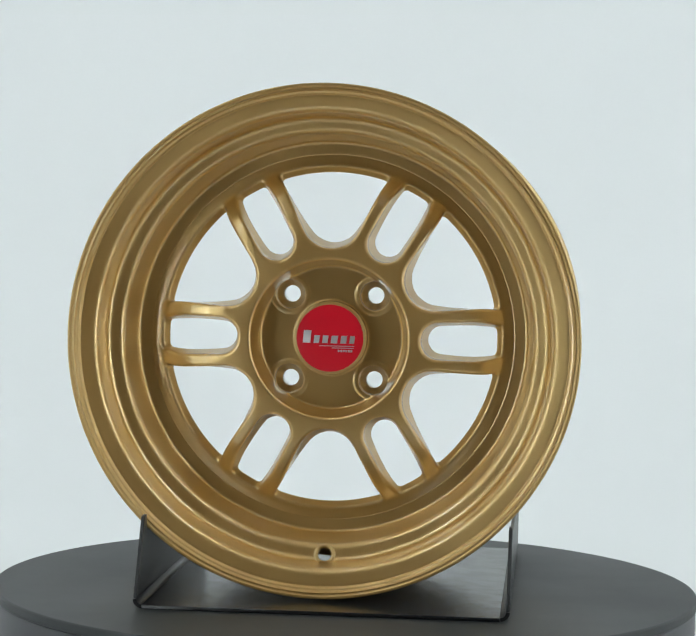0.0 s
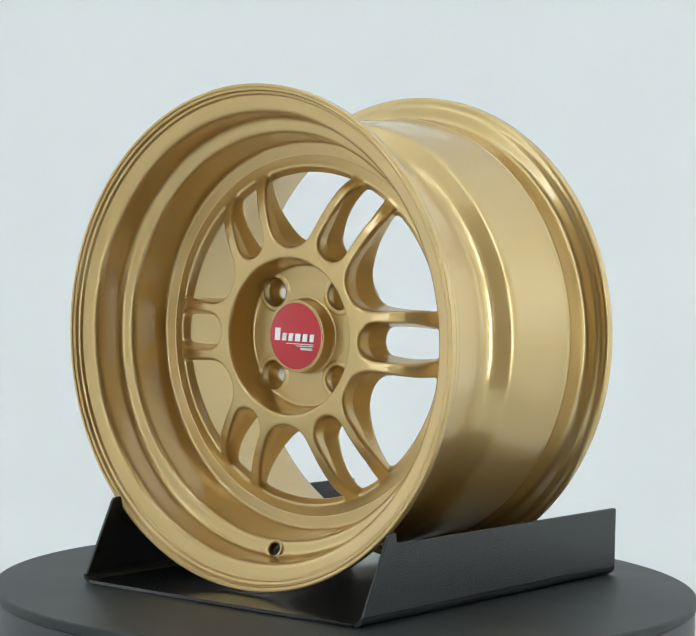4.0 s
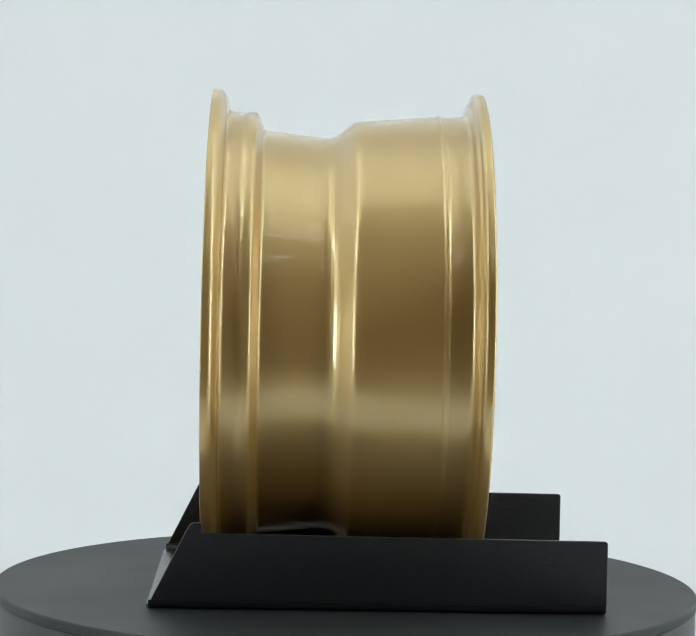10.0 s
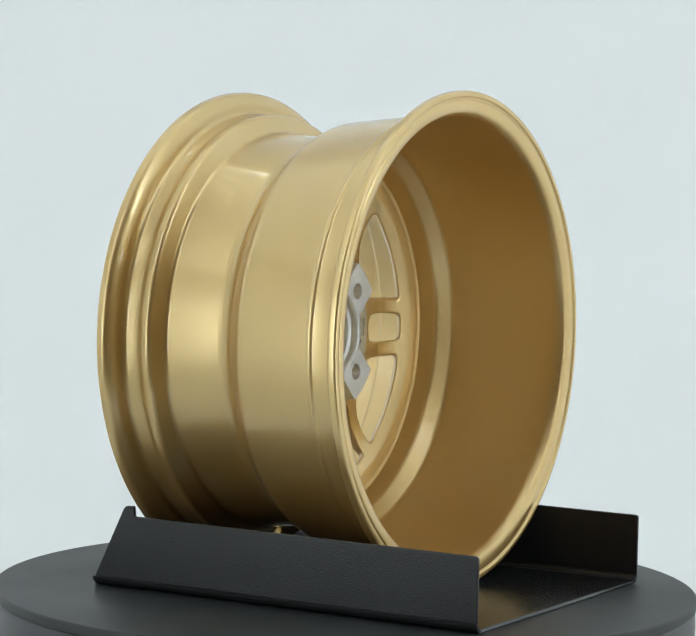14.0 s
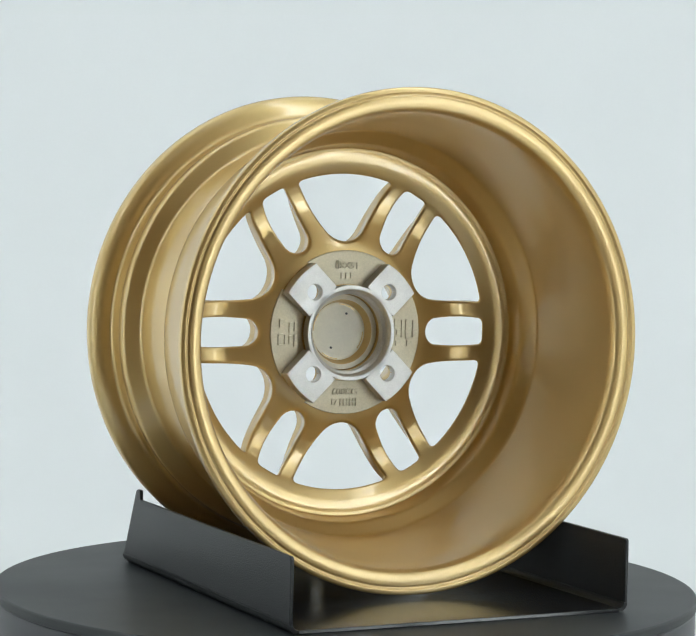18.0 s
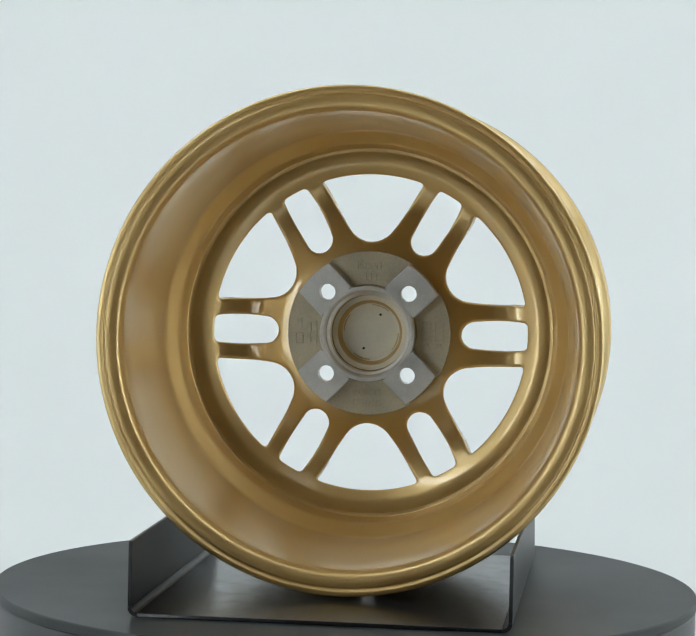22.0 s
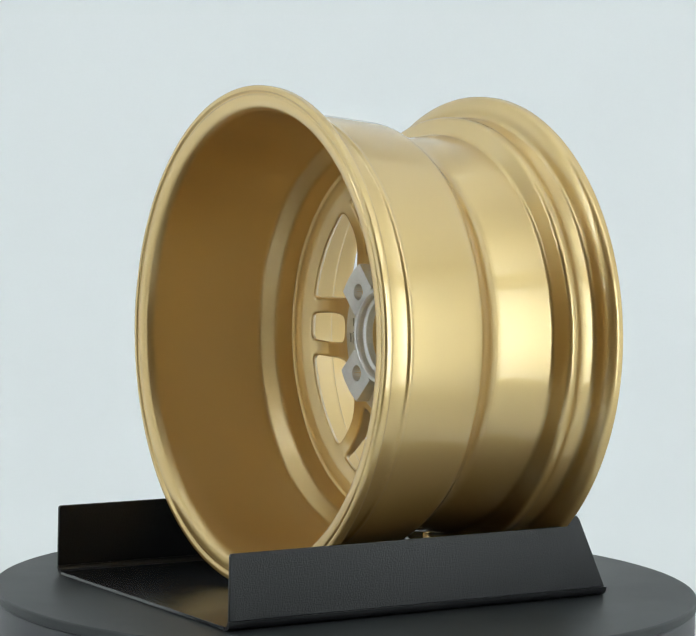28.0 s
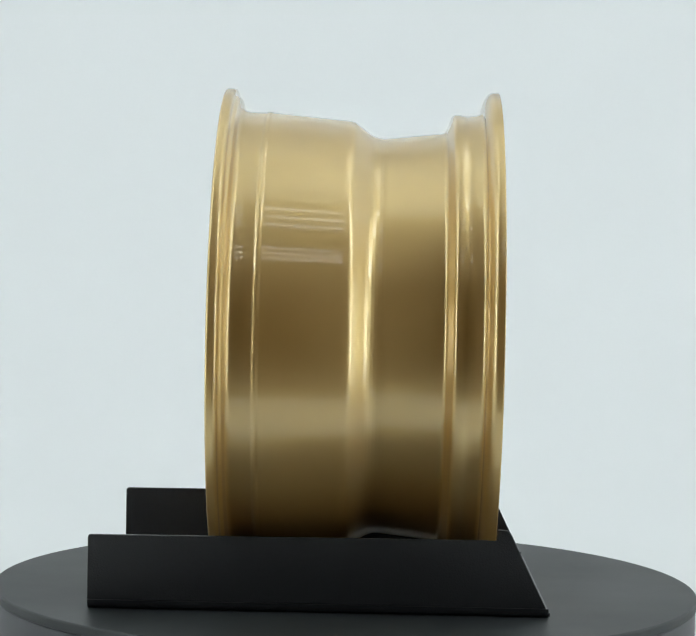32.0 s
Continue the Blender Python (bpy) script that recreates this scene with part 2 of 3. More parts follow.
def make_stand():
    root = new("wheel_stand")
    tagged(root, "black powder-coated folded steel display stand on the turntable", "stand")
    x0, x1 = STAND_X
    y0, y1 = STAND_Y
    fold = 0.0075
    bm = prism(rounded([(x0 + fold, y0), (x1 - fold, y0), (x1 - fold, y1), (x0 + fold, y1)], 0.0005, 2), 0.0004, 0.0004 + SHEET,
               lambda a, b, c: (a, b, c))
    part("base_plate", bm, RUBBED, root)
    rise = 0.0004 + fold
    for x, sign in ((x0, 1), (x1, -1)):
        outline = [(y0 + 0.0037, rise), (-0.1290, 0.0700), (-0.1200, 0.0700), (-0.1190, 0.0615), (y1, 0.0598), (y1, rise)]
        outline = rounded(outline, [0.0, 0.004, 0.0008, 0.0012, 0.003, 0.0], 5)
        bm = prism(outline, 0, SHEET * sign, lambda a, b, c, x=x: (x + c, a, b))
        part("side_plate", bm, BLACK, root)
    for ob in root.children:
        bev = ob.modifiers.new("edge", "BEVEL")
        bev.width, bev.segments, bev.limit_method, bev.angle_limit = 0.0007, 2, "ANGLE", radians(50)
        ob.data.shade_smooth()
        ob.data.set_sharp_from_angle(angle=radians(35))
    # the rounded fold between the base and each side
    for x, sign in ((x0, 1), (x1, -1)):
        turns = [radians(180 + 90 * k / 8) for k in range(9)]
        outline = [(fold * math.cos(a), fold * math.sin(a)) for a in turns] + [((fold - SHEET) * math.cos(a), (fold - SHEET) * math.sin(a)) for a in turns[::-1]]
        bm = prism([(x + sign * (fold + a), rise + b) for a, b in outline], y0 + 0.0018, y1 - 0.0002, lambda a, b, c: (a, c, b))
        bend = part("bend", bm, BLACK, root, smooth=True)
        bend.data.set_sharp_from_angle(angle=radians(35))
    return root


STAND = make_stand()


# ---- the wheel ----
WHEEL = new("alloy_wheel")
tagged(WHEEL, "gold painted twin-spoke alloy wheel with red centre cap in a stand", "car wheel")
SEAT = pose(-0.0112, 0, 0.2132, 0, 0, -0.607)
MM = 0.001


def make_barrel():
    # (radius, y, corner radius), from the front lip along the outside to the rear lip and back inside
    pts = [(207.8, -120.2, 2.6), (207.6, -112.6, 4.5), (199.6, -107.6, 5.0), (189.2, -106.4, 3.2), (187.6, -97.5, 3.0), (187.4, -93.5, 2.5),
           (188.6, -88.5, 2.5), (188.4, -82.4, 4.2), (173.0, -76.2, 2.6), (166.6, -19.5, 9.0), (180.8, -1.0, 11.0),
           (181.9, 4.0, 3.0), (187.5, 68.6, 1.0), (188.2, 70.2, 0.9), (188.2, 72.0, 0.9), (187.4, 74.0, 1.6), (187.3, 79.0, 3.0), (187.6, 85.0, 3.0),
           (188.6, 93.2, 4.6), (198.8, 95.8, 3.6), (201.2, 98.4, 3.2), (207.3, 99.8, 4.0), (207.3, 107.8, 3.0), (203.0, 108.2, 0.9), (202.0, 106.3, 0.7), (200.6, 105.7, 0.8), (199.5, 106.8, 1.0), (195.4, 106.9, 5.0), (189.8, 105.0, 2.4), (186.8, 99.0, 2.6), (184.6, 85.0, 6.0), (181.0, 45.0, 8.0),
           (174.6, -3.4, 2.6), (163.8, -15.6, 2.5), (162.4, -22.0, 2.5), (160.4, -31.0, 1.0), (150.0, -34.0, 1.0), (148.0, -34.8, 0.6), (148.0, -42.0, 0.0),
           (153.0, -44.2, 0.3), (163.4, -45.4, 2.6), (169.4, -80.4, 4.2), (182.0, -84.0, 4.6), (185.2, -108.8, 4.8), (196.8, -112.6, 1.6),
           (198.6, -112.9, 0.6), (199.8, -115.2, 0.7), (201.6, -116.0, 0.7), (202.8, -118.6, 0.9), (204.0, -118.2, 0.4), (205.0, -118.6, 0.4), (205.4, -120.0, 0.4)]
    outline = rounded([(r * MM, y * MM) for r, y, c in pts], [c * MM for r, y, c in pts], 6)
    ob = revolve("barrel", outline, GOLD, None, 256)
    # the valve hole through the front step
    v = Vector((0.002, -0.0829, -0.1768))
    axis = Vector((0, -0.93, 0.37))
    bm = bmesh.new()
    bmesh.ops.create_cone(bm, cap_ends=True, segments=40, radius1=0.0056, radius2=0.0056, depth=0.05)
    cut = part("cutter", bm, SOOT)
    cut.matrix_world = Matrix.Translation(v) @ axis.to_track_quat("Z", "Y").to_matrix().to_4x4()
    mod = ob.modifiers.new("hole", "BOOLEAN")
    mod.object, mod.operation, mod.solver = cut, "DIFFERENCE", "EXACT"
    bpy.context.view_layer.update()
    me = bpy.data.meshes.new_from_object(ob.evaluated_get(bpy.context.evaluated_depsgraph_get()))
    ob.modifiers.clear()
    ob.data = me
    me.name = "barrel"
    bpy.data.objects.remove(cut)
    me.shade_smooth()
    me.set_sharp_from_angle(angle=radians(50))
    me.materials.append(SATIN)
    me.materials.append(SPOKE)
    for f in me.polygons:
        if f.normal.x * f.center.x + f.normal.z * f.center.z < 0.05 * math.hypot(f.center.x, f.center.z):
            f.material_index = 1 if f.center.y > -0.042 else 2
    ob.parent = WHEEL
    ob.matrix_local = SEAT
    # the rounded seat round the hole
    seat = [(0.0056 + 0.0017 * (1 - math.cos(a)), 0.0015 * math.sin(a)) for a in [math.pi * k / 8 for k in range(9)]]
    ring = revolve("valve_hole_seat", seat + [(0.0092, -0.002), (0.0056, -0.006)], GOLD, WHEEL, 40)
    ring.matrix_local = SEAT @ Matrix.Translation(v) @ axis.to_track_quat("Y", "Z").to_matrix().to_4x4()
    return ob


make_barrel()


def smax(a, b, k):
    h = np.maximum(k - np.abs(a - b), 0) / k
    return np.maximum(a, b) + h * h * k * 0.25


def smin(a, b, k):
    return -smax(-a, -b, k)


# the spokes' front face, radius against y: a steep rise at the rim that flattens out to the hub ring
FRONT_R = np.arange(0, 180.01, 0.25)
FRONT_Y = np.interp(FRONT_R, [0, 64, 75, 90, 105, 118, 128, 134, 138, 141, 144, 148, 164, 180],
                    [-70.2, -70.2, -70.0, -68.8, -66.0, -62.0, -57.5, -53.8, -50.4, -47.4, -45.2, -44.4, -42.8, -40.8])
BELL = np.exp(-0.5 * (np.arange(-40, 41) * 0.25 / 1.5) ** 2)
FRONT_Y = np.convolve(np.pad(FRONT_Y, 40, mode="edge"), BELL / BELL.sum(), mode="valid")

BACK_Y = np.interp(FRONT_R, [0, 70, 78, 88, 100, 110, 120, 128, 134, 140, 147, 154, 164, 180], [-34.4, -34.6, -36.4, -39.6, -42.8, -44.4, -44.2, -42.6, -40.4, -36.8, -33.0, -31.6, -32.4, -33.0])
BACK_Y = np.convolve(np.pad(BACK_Y, 40, mode="edge"), BELL / BELL.sum(), mode="valid")


def spoke_field(p):
    """Signed distance in millimetres (less than nothing inside the metal) of the spoke disc; p: points (x, y, z) in millimetres."""
    x, y, z = p[:, 0], p[:, 1], p[:, 2]
    r = np.hypot(x, z)
    a = np.arctan2(z, x)
    # front face: cone from the rim up to the hub ring; back face nearly flat
    front = np.interp(r, FRONT_R, FRONT_Y)
    back = np.interp(r, FRONT_R, BACK_Y)
    body = smax((front - y) * 0.96, y - back, 2.0)
    body = smax(body, r - 164.0, 1.0)
    # slots on the spokes' axes, big windows between them
    s = (a + math.pi / 6) % (math.pi / 3) - math.pi / 6
    u, v = r * np.cos(s), np.abs(r * np.sin(s))
    taper = np.clip((-40.0 - y) / 17.0, 0, 1)
    half = 10.8 + np.clip((u - 90) / 46, -0.3, 1.2) * (0.3 + 0.9 * taper)
    slot = np.where(u > 91.4, v - half, np.hypot(u - 91.4, v) - 10.8)
    outer = r - 136.3 - 8.6 * np.clip((-38.0 - y) / 10.0, 0, 1)
    slot = smax(slot - 4.5 * taper, outer, 4.8)
    w = a % (math.pi / 3) - math.pi / 6
    u, v = r * np.cos(w), np.abs(r * np.sin(w))
    flare = np.radians(34.5 - 8.3 * taper)
    along = (u - 100.0) * np.cos(flare) + v * np.sin(flare)
    win = np.where(along < 0, np.hypot(u - 100.0, v), v * np.cos(flare) - (u - 100.0) * np.sin(flare)) - 20.6
    win = smax(win - 4.5 * taper, outer, 7.0)
    hole = np.minimum(slot, win)
    solid = smax(body, -hole, 3.2)
    # hub: recessed dish at the front, boss for the cap, lug holes
    dish = smax(r - (60.0 + np.clip((-45.5 - y) / 24.0, 0, 1.3) * 5.4), y + 45.5, 2.0)
    solid = smax(solid, -dish, 2.5)
    boss = smax(r - 30.6, smax(-58.8 - y, y + 40, 1.0), 1.2)
    solid = smin(solid, boss, 2.6)
    q = (a % (math.pi / 2)) - math.pi / 4
    d = np.hypot(r * np.cos(q) - 50.0, r * np.sin(q))
    rim = smax(np.abs(d - 13.8) - 1.6, np.abs(y + 45.5) - 0.5, 0.8)
    solid = smin(solid, rim, 2.0)
    solid = smin(solid, smax(d - 15.5, np.abs(y + 34.0) - 10.8, 0.8), 0.5)
    bore = smax(d - 12.0, y + 39.0, 1.5)
    bore = np.minimum(bore, smax(d - 12.0 + np.clip(y + 39.5, 0, 9) * 0.68, y + 31.0, 0.5))
    bore = np.minimum(bore, d - 6.9)
    solid = smax(solid, -bore, 1.0)
    # bore for the cap, from the back
    solid = smax(solid, -smax(r - 28.0, -54.0 - y, 1.0), 1.0)
    solid = smax(solid, -smax(r - 33.0, -42.5 - y, 0.6), 0.6)
    return smax(solid, -smax(r - 38.0, -36.5 - y, 0.6), 0.6)


def surface(field, lo, hi, h):
    """The surface of a field as one quad mesh (surface nets), its points drawn onto the true surface."""
    axes = [np.arange(lo[i], hi[i] + h, h) for i in range(3)]
    shape = [len(q) for q in axes]
    f = np.empty(shape, dtype=np.float32)
    gy, gz = np.meshgrid(axes[1], axes[2], indexing="ij")
    for i, x in enumerate(axes[0]):
        f[i] = field(np.stack([np.full(gy.size, x), gy.ravel(), gz.ravel()], 1)).reshape(gy.shape)
    sign = f < 0
    total = np.zeros([n - 1 for n in shape], dtype=np.int8)
    for i in (0, 1):
        for j in (0, 1):
            for k in (0, 1):
                total += sign[i:shape[0] - 1 + i, j:shape[1] - 1 + j, k:shape[2] - 1 + k]
    cells = np.argwhere((total > 0) & (total < 8))
    index = np.full(total.shape, -1, dtype=np.int64)
    index[tuple(cells.T)] = np.arange(len(cells))
    acc, cnt = np.zeros((len(cells), 3)), np.zeros(len(cells))
    corner = [(i, j, k) for i in (0, 1) for j in (0, 1) for k in (0, 1)]
    for c in corner:
        for ax in range(3):
            if c[ax]:
                continue
            e = list(c)
            e[ax] = 1
            fa = f[tuple((cells + c).T)].astype(float)
            fb = f[tuple((cells + e).T)].astype(float)
            hit = (fa < 0) != (fb < 0)
            w = np.where(hit, fa / np.where(hit, fa - fb, 1), 0)
            pt = np.tile(np.array(c, float), (len(cells), 1))
            pt[:, ax] = w
            acc[hit] += pt[hit]
            cnt += hit
    verts = (cells + acc / cnt[:, None]) * h + np.array([q[0] for q in axes])
    for it in range(4):
        d = field(verts)
        g = np.stack([(field(verts + e) - field(verts - e)) / 0.2 for e in np.eye(3) * 0.1], 1)
        step = d[:, None] * g / np.maximum((g * g).sum(1), 0.2)[:, None]
        verts -= np.clip(step, -0.4 * h, 0.4 * h)
    faces = []
    for ax in range(3):
        b, c = (ax + 1) % 3, (ax + 2) % 3
        sl0 = [slice(1, n - 1) for n in shape]
        sl0[ax] = slice(0, shape[ax] - 1)
        sl1 = list(sl0)
        sl1[ax] = slice(1, shape[ax])
        cross = np.argwhere(sign[tuple(sl0)] != sign[tuple(sl1)])
        cross = cross + np.array([0 if i == ax else 1 for i in range(3)])
        inside = sign[tuple(cross.T)]
        quad = []
        for db, dc in ((-1, -1), (0, -1), (0, 0), (-1, 0)):
            o = cross.copy()
            o[:, b] += db
            o[:, c] += dc
            quad.append(index[tuple(o.T)])
        quad = np.stack(quad, 1)
        quad[~inside] = quad[~inside][:, ::-1]
        faces.append(quad)
    return verts, np.concatenate(faces)


def make_spokes():
    verts, quads = surface(spoke_field, (-167.3, -73.1, -167.3), (167.3, -21.0, 167.3), 1.2)
    normals = np.stack([spoke_field(verts + e) - spoke_field(verts - e) for e in np.eye(3) * 0.25], 1)
    normals /= np.maximum(np.linalg.norm(normals, axis=1), 1e-9)[:, None]
    # hub, twelve spokes in pairs, and the ring that joins them to the barrel
    mid = verts[quads].mean(axis=1)
    rr = np.hypot(mid[:, 0], mid[:, 2])
    sector = (np.degrees(np.arctan2(mid[:, 2], mid[:, 0])) % 360 // 30).astype(int)
    piece = np.where(rr < 74, 12, np.where(rr > 146, 13, sector))
    for k in range(14):
        q = quads[piece == k]
        used, flat = np.unique(q.ravel(), return_inverse=True)
        name = "hub" if k == 12 else "spoke_ring" if k == 13 else "spoke"
        me = bpy.data.meshes.new(name)
        me.vertices.add(len(used))
        me.vertices.foreach_set("co", (verts[used] * MM).astype(np.float32).ravel())
        me.loops.add(q.size)
        me.loops.foreach_set("vertex_index", flat.astype(np.int32).ravel())
        me.polygons.add(len(q))
        me.polygons.foreach_set("loop_start", np.arange(0, q.size, 4, dtype=np.int32))
        me.update(calc_edges=True)
        me.materials.append(SPOKE)
        me.shade_smooth()
        me.normals_split_custom_set_from_vertices([tuple(n) for n in normals[used]])
        ob = new(name, me)
        ob.parent = WHEEL
        ob.matrix_local = SEAT


make_spokes()


def text_mesh(words, size, depth):
    data = bpy.data.curves.new("letters", "FONT")
    data.body, data.size, data.extrude, data.align_x, data.align_y = words, size, depth, "CENTER", "CENTER"
    ob = new("letters", data)
    bpy.context.view_layer.update()
    me = bpy.data.meshes.new_from_object(ob.evaluated_get(bpy.context.evaluated_depsgraph_get()))
    bpy.data.objects.remove(ob)
    return me


def make_hub_back():
    # machined face: a ring and four arms that carry the lug holes
    ring = revolve("hub_ring", rounded([(38.2 * MM, -22.0 * MM), (41.5 * MM, -22.0 * MM), (41.5 * MM, -31.5 * MM), (36.6 * MM, -31.5 * MM), (36.6 * MM, -42.0 * MM), (33.4 * MM, -42.0 * MM), (33.4 * MM, -30.0 * MM), (36.4 * MM, -28.4 * MM), (36.4 * MM, -24.4 * MM)],
                   0.0006, 3), ALU, WHEEL, 96, "bare machined aluminium hub ring")
    ring.matrix_local = SEAT
    ring.data.set_sharp_from_angle(angle=radians(40))
    w, r0, r1 = 18.2, 40.0, 69.5
    for k in range(4):
        arc = [(r1 * math.cos(b), r1 * math.sin(b)) for b in [math.asin(w / r1) * (i / 6 - 1) for i in range(13)]]
        outline = [(r0 - 1.5, -w)] + arc + [(r0 - 1.5, w)]
        bm = bmesh.new()
        outer = [bm.verts.new((a * MM, -22.0 * MM, b * MM)) for a, b in outline]
        hole = [bm.verts.new(((50 + 6.9 * math.cos(t)) * MM, -22.0 * MM, 6.9 * math.sin(t) * MM)) for t in [2 * math.pi * i / 24 for i in range(24)]]
        edges = [bm.edges.new((q[i], q[(i + 1) % len(q)])) for q in (outer, hole) for i in range(len(q))]
        fill = bmesh.ops.triangle_fill(bm, use_beauty=True, edges=edges)
        faces = [f for f in fill["geom"] if isinstance(f, bmesh.types.BMFace)]
        for loop, depth in ((outer, -38.0), (hole, -30.5)):
            low = [bm.verts.new((v.co.x, depth * MM, v.co.z)) for v in loop]
            for i in range(len(loop)):
                m = (i + 1) % len(loop)
                bm.faces.new((loop[i], loop[m], low[m], low[i]))
        arm = part("hub_arm", bm, ALU, WHEEL, "bare machined aluminium arm with a lug hole")
        bev = arm.modifiers.new("edge", "BEVEL")
        bev.width, bev.segments, bev.limit_method, bev.angle_limit = 0.0006, 2, "ANGLE", radians(60)
        arm.matrix_local = SEAT @ Matrix.Rotation(radians(45 + 90 * k), 4, "Y")
    # cast pockets between the arms, with raised marks
    for k in range(4):
        half = radians(32)
        steps = 16
        outline = [(71.5 * math.cos(half * (i / steps * 2 - 1)), 71.5 * math.sin(half * (i / steps * 2 - 1))) for i in range(steps + 1)]
        outline += [(42 * math.cos(half * 0.62 * (1 - i / steps * 2)), 42 * math.sin(half * 0.62 * (1 - i / steps * 2))) for i in range(steps + 1)]
        bm = prism(outline, -41.0 * MM, -33.6 * MM, lambda a, b, c: (a * MM, c, b * MM))
        pocket = part("hub_pocket", bm, CAST, WHEEL, "cast aluminium pocket with gold overspray")
        bev = pocket.modifiers.new("edge", "BEVEL")
        bev.width, bev.segments, bev.limit_method, bev.angle_limit = 0.0006, 2, "ANGLE", radians(40)
        pocket.matrix_local = SEAT @ Matrix.Rotation(radians(-90 * k), 4, "Y")

    def marks(me, x, z, turned, name="cast_mark"):
        me.materials.clear()
        me.materials.append(CAST)
        ob = new(name, me)
        ob.parent = WHEEL
        ob.matrix_local = SEAT @ pose(x * MM, -33.1 * MM, z * MM, 90, 0, 180) @ pose(0, 0, 0, 0, 0, turned)

    marks(text_mesh("15X8JJ", 0.0085, 0.0007), 0, 58.8, 180)
    marks(text_mesh("600KG", 0.0085, 0.0007), 0, -52, 0)
    marks(text_mesh("17", 0.0070, 0.0007), 10.5, -60.8, 0)

    def bar(x, z, w, h):
        bm = prism(rounded([(-w / 2 * MM, -h / 2 * MM), (w / 2 * MM, -h / 2 * MM), (w / 2 * MM, h / 2 * MM), (-w / 2 * MM, h / 2 * MM)], 0.0003, 2), -0.0006, 0.0007, lambda a, b, c: (a, c, b))
        ob = part("cast_bar", bm, CAST, WHEEL)
        ob.matrix_local = SEAT @ pose(x * MM, -33.1 * MM, z * MM)

    for i in range(3):
        bar(4.5 - 4.5 * i, 49.6, 3.0, 5.2)
    for i in range(6):
        bar(4 - 3 * i, -59.1, 1.0, 3.0)
        bar(4 - 3 * i, -62.8, 1.0, 3.0)
    bar(-3.5, -60.9, 17, 0.7)
    # frames and blocks on the side pockets
    for x, z, w, h in ((-47, 3, 0.8, 16), (-54, 3, 0.8, 16), (-50.5, 11, 7, 0.8), (-50.5, -5, 7, 0.8), (-58, 3, 0.8, 16), (-65, 3, 0.8, 16), (-61.5, 11, 7, 0.8), (-61.5, -5, 7, 0.8),
                       (-50.5, -10, 5, 4), (-61.5, -10, 5, 4), (-50.5, 0, 3, 4), (47.5, 5, 4, 8), (47.5, -7, 4, 10), (52.5, 4, 3.5, 9), (52.5, -6, 3.5, 7), (61, 8, 4.5, 7),
                       (58, -6, 0.8, 9), (64, -6, 0.8, 9), (61, -1.5, 6, 0.8), (61, -10.5, 6, 0.8)):
        bar(x, z, w, h)


make_hub_back()


def make_lip_marks():
    # small raised marks cast into the foot of the rear lip
    for k, w in enumerate((2.6, 1.6, 2.6, 2.2, 2.6, 1.6, 2.4)):
        bm = prism(rounded([(-w / 2 * MM, -2.2 * MM), (w / 2 * MM, -2.2 * MM), (w / 2 * MM, 2.2 * MM), (-w / 2 * MM, 2.2 * MM)], 0.0004, 2), -0.0016, 0.0005, lambda a, b, c: (a, c, b))
        ob = part("cast_bar", bm, SATIN, WHEEL)
        ob.matrix_local = SEAT @ Matrix.Rotation(radians(-6 + 1.25 * k), 4, "Y") @ pose(0, 102.9 * MM, -195.0 * MM, 25, 0, 0)


make_lip_marks()


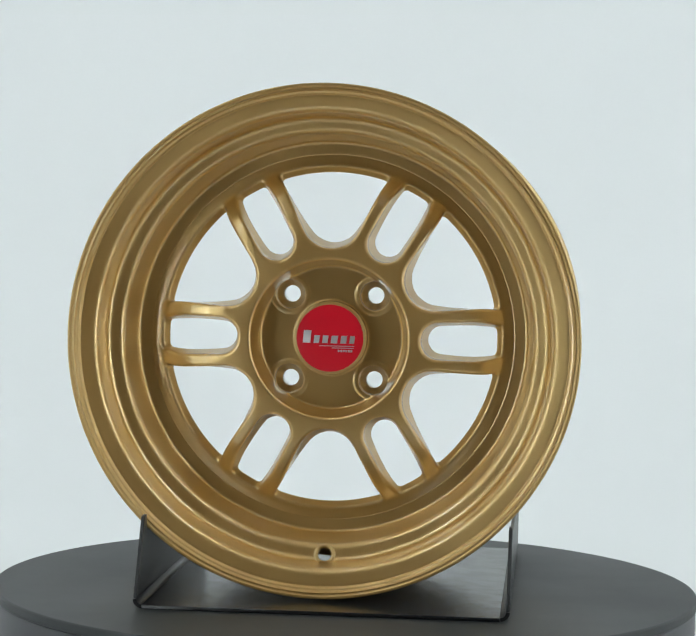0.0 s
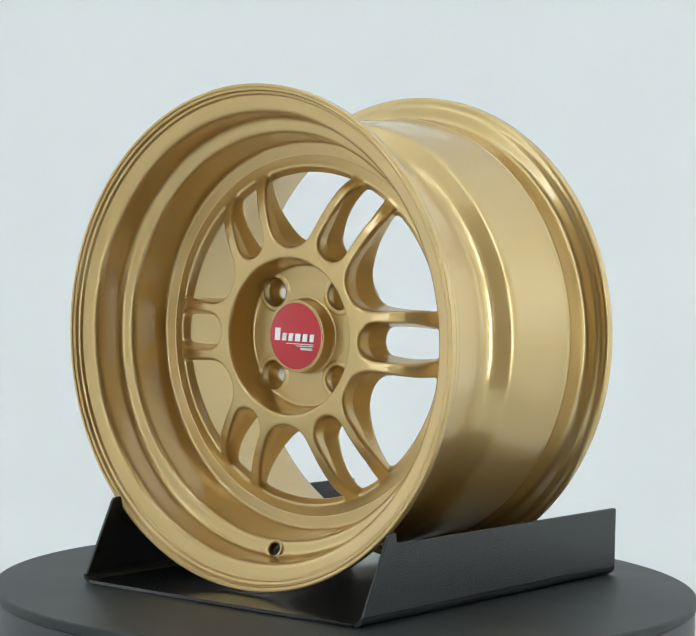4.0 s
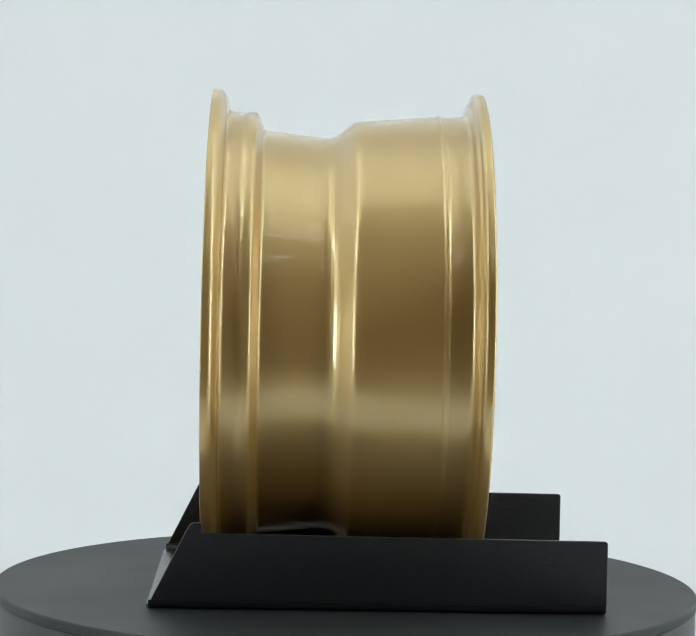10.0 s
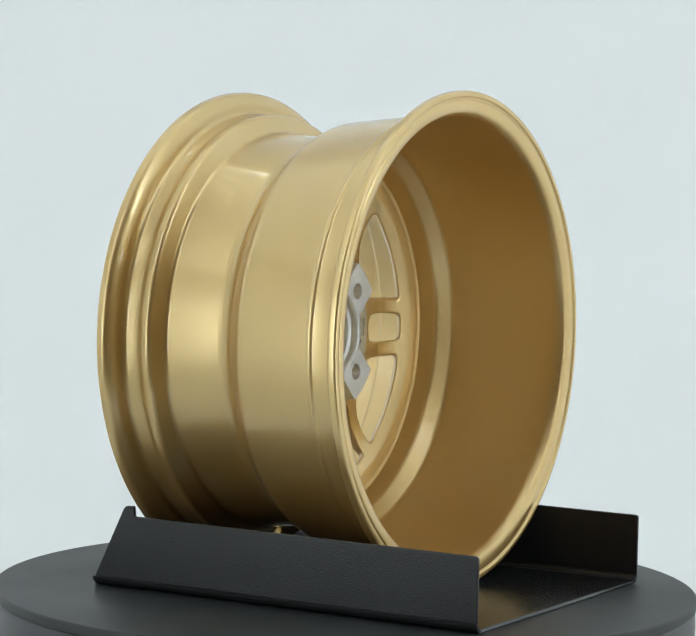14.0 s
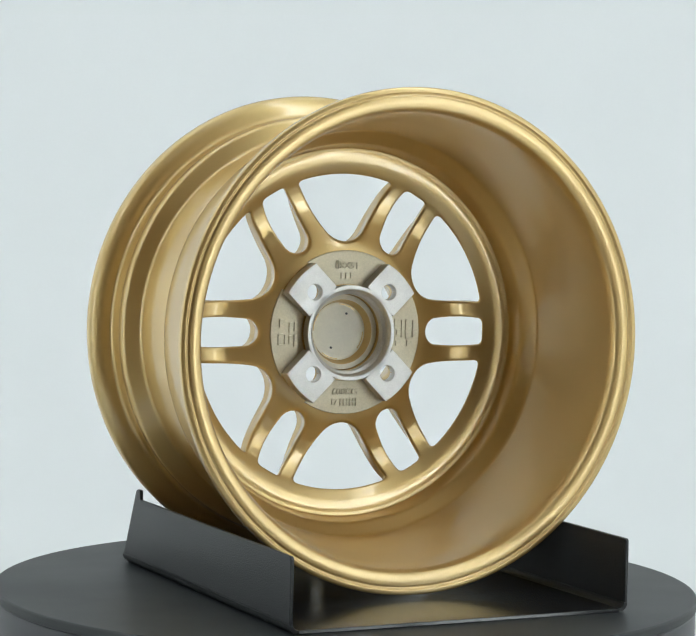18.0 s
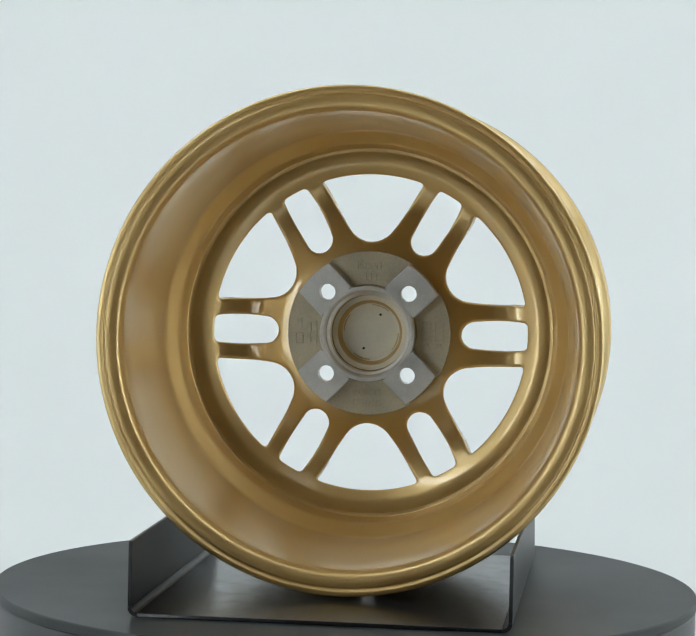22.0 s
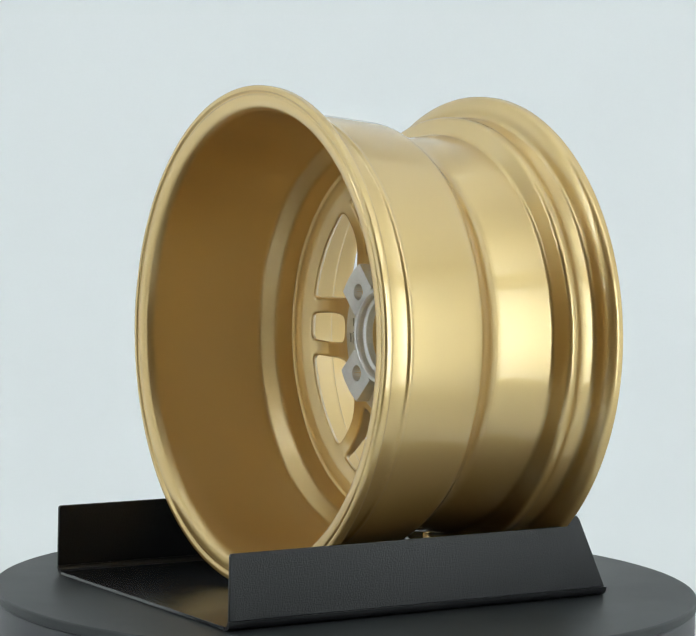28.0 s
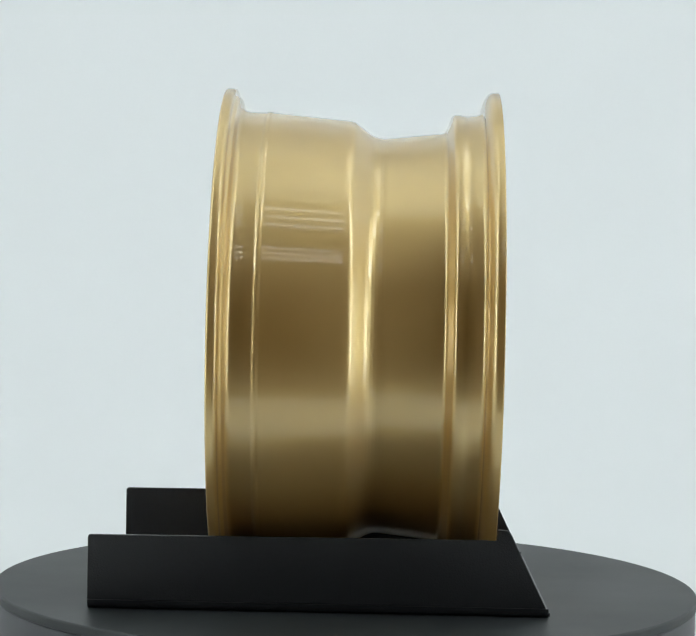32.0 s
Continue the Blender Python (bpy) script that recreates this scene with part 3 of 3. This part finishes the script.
def make_cap():
    cap = revolve("centre_cap", [(max(2.79 * k, 0.01) * MM, (-60.9 + 0.019 * k * k) * MM) for k in range(11)] + [(27.9 * MM, -55.0 * MM), (0.00001, -55.0 * MM)], RED, WHEEL, 96, "glossy red domed centre cap with a silver emblem")
    cap.matrix_local = SEAT
    edge = revolve("cap_rim", rounded([(27.9 * MM, -59.5 * MM), (28.9 * MM, -59.3 * MM), (29.2 * MM, -54.0 * MM), (27.9 * MM, -54.0 * MM)], 0.0004, 4), GOLD, cap, 96)

    def stroke(points, top=0.0006):
        def place(a, b, c):
            b += 1.6
            rr = math.hypot(a, b)
            y = -60.9 + 1.9 * (rr / 27.9) ** 2
            return (a * MM, y * MM - c, b * MM)
        ob = part("emblem_bar", prism(points, -0.0004, top, place), SILVER, cap)
        return ob

    # plain silver shapes in place of the lettering
    x = -22.5
    for w, h, z in ((6.4, 10.4, -0.5), (4.6, 6.4, -2.5), (4.6, 6.4, -2.5), (5.4, 6.4, -2.5), (4.8, 6.4, -2.5), (4.0, 6.4, -2.5)):
        stroke([(x, z - h / 2), (x + w, z - h / 2), (x + w + 0.8, z + h / 2), (x + 0.8, z + h / 2)])
        x += w + 2.6
    stroke([(-8.5, -8.2), (20.5, -8.2), (20.5, -7.6), (-8.5, -7.6)])
    stroke([(2.0, -9.8), (20.0, -9.8), (20.0, -9.2), (2.0, -9.2)])
    for i in range(6):
        stroke([(7 + 2.1 * i, -12.8), (8.5 + 2.1 * i, -12.8), (8.5 + 2.1 * i, -11.0), (7 + 2.1 * i, -11.0)])
    back = revolve("cap_back", rounded([(0.0001, -51.0 * MM), (25.2 * MM, -50.4 * MM), (28.6 * MM, -41.0 * MM), (32.8 * MM, -40.6 * MM), (32.8 * MM, -42.2 * MM), (27.6 * MM, -44.0 * MM), (27.6 * MM, -54.6 * MM), (0.0001, -54.6 * MM)], [0, 0.003, 0.001, 0.0004, 0.0004, 0.0004, 0.0004, 0], 4), BEIGE, cap, 64, "beige plastic back of the cap")
    sleeve = revolve("cap_sleeve", [(24.9 * MM, -50.2 * MM), (28.2 * MM, -41.2 * MM), (28.4 * MM, -41.2 * MM), (25.1 * MM, -50.4 * MM)], SATIN, cap, 64)
    sleeve.data.set_sharp_from_angle(angle=radians(40))
    # four gold clips round the cap's back
    for k in range(4):
        arc = [radians(90 * k + 20 + a) for a in range(-19, 20, 2)]
        outline = [(24.8 * math.cos(a), 24.8 * math.sin(a)) for a in arc] + [(23.6 * math.cos(a), 23.6 * math.sin(a)) for a in arc[::-1]]
        part("cap_clip", prism(outline, -50.9 * MM, -49.8 * MM, lambda a, b, c: (a * MM, c, b * MM)), SATIN, cap)
    for x, z in ((-8, 15.5), (6.4, -14.4)):
        bm = bmesh.new()
        bmesh.ops.create_cone(bm, cap_ends=True, segments=12, radius1=0.0011, radius2=0.0011, depth=0.0012)
        pin = part("cap_pin", bm, SOOT, cap)
        pin.matrix_local = pose(x * MM, -50.6 * MM, z * MM, 90)


make_cap()


def motions():
    """The turntable carries the stand and the wheel round at an even pace."""
    rows = [(t, pose(0, 0, 0, 0, 0, turn(t))) for t in range(0, 33)]
    for thing in (TURNTABLE, STAND, WHEEL):
        walk(thing, rows)


motions()
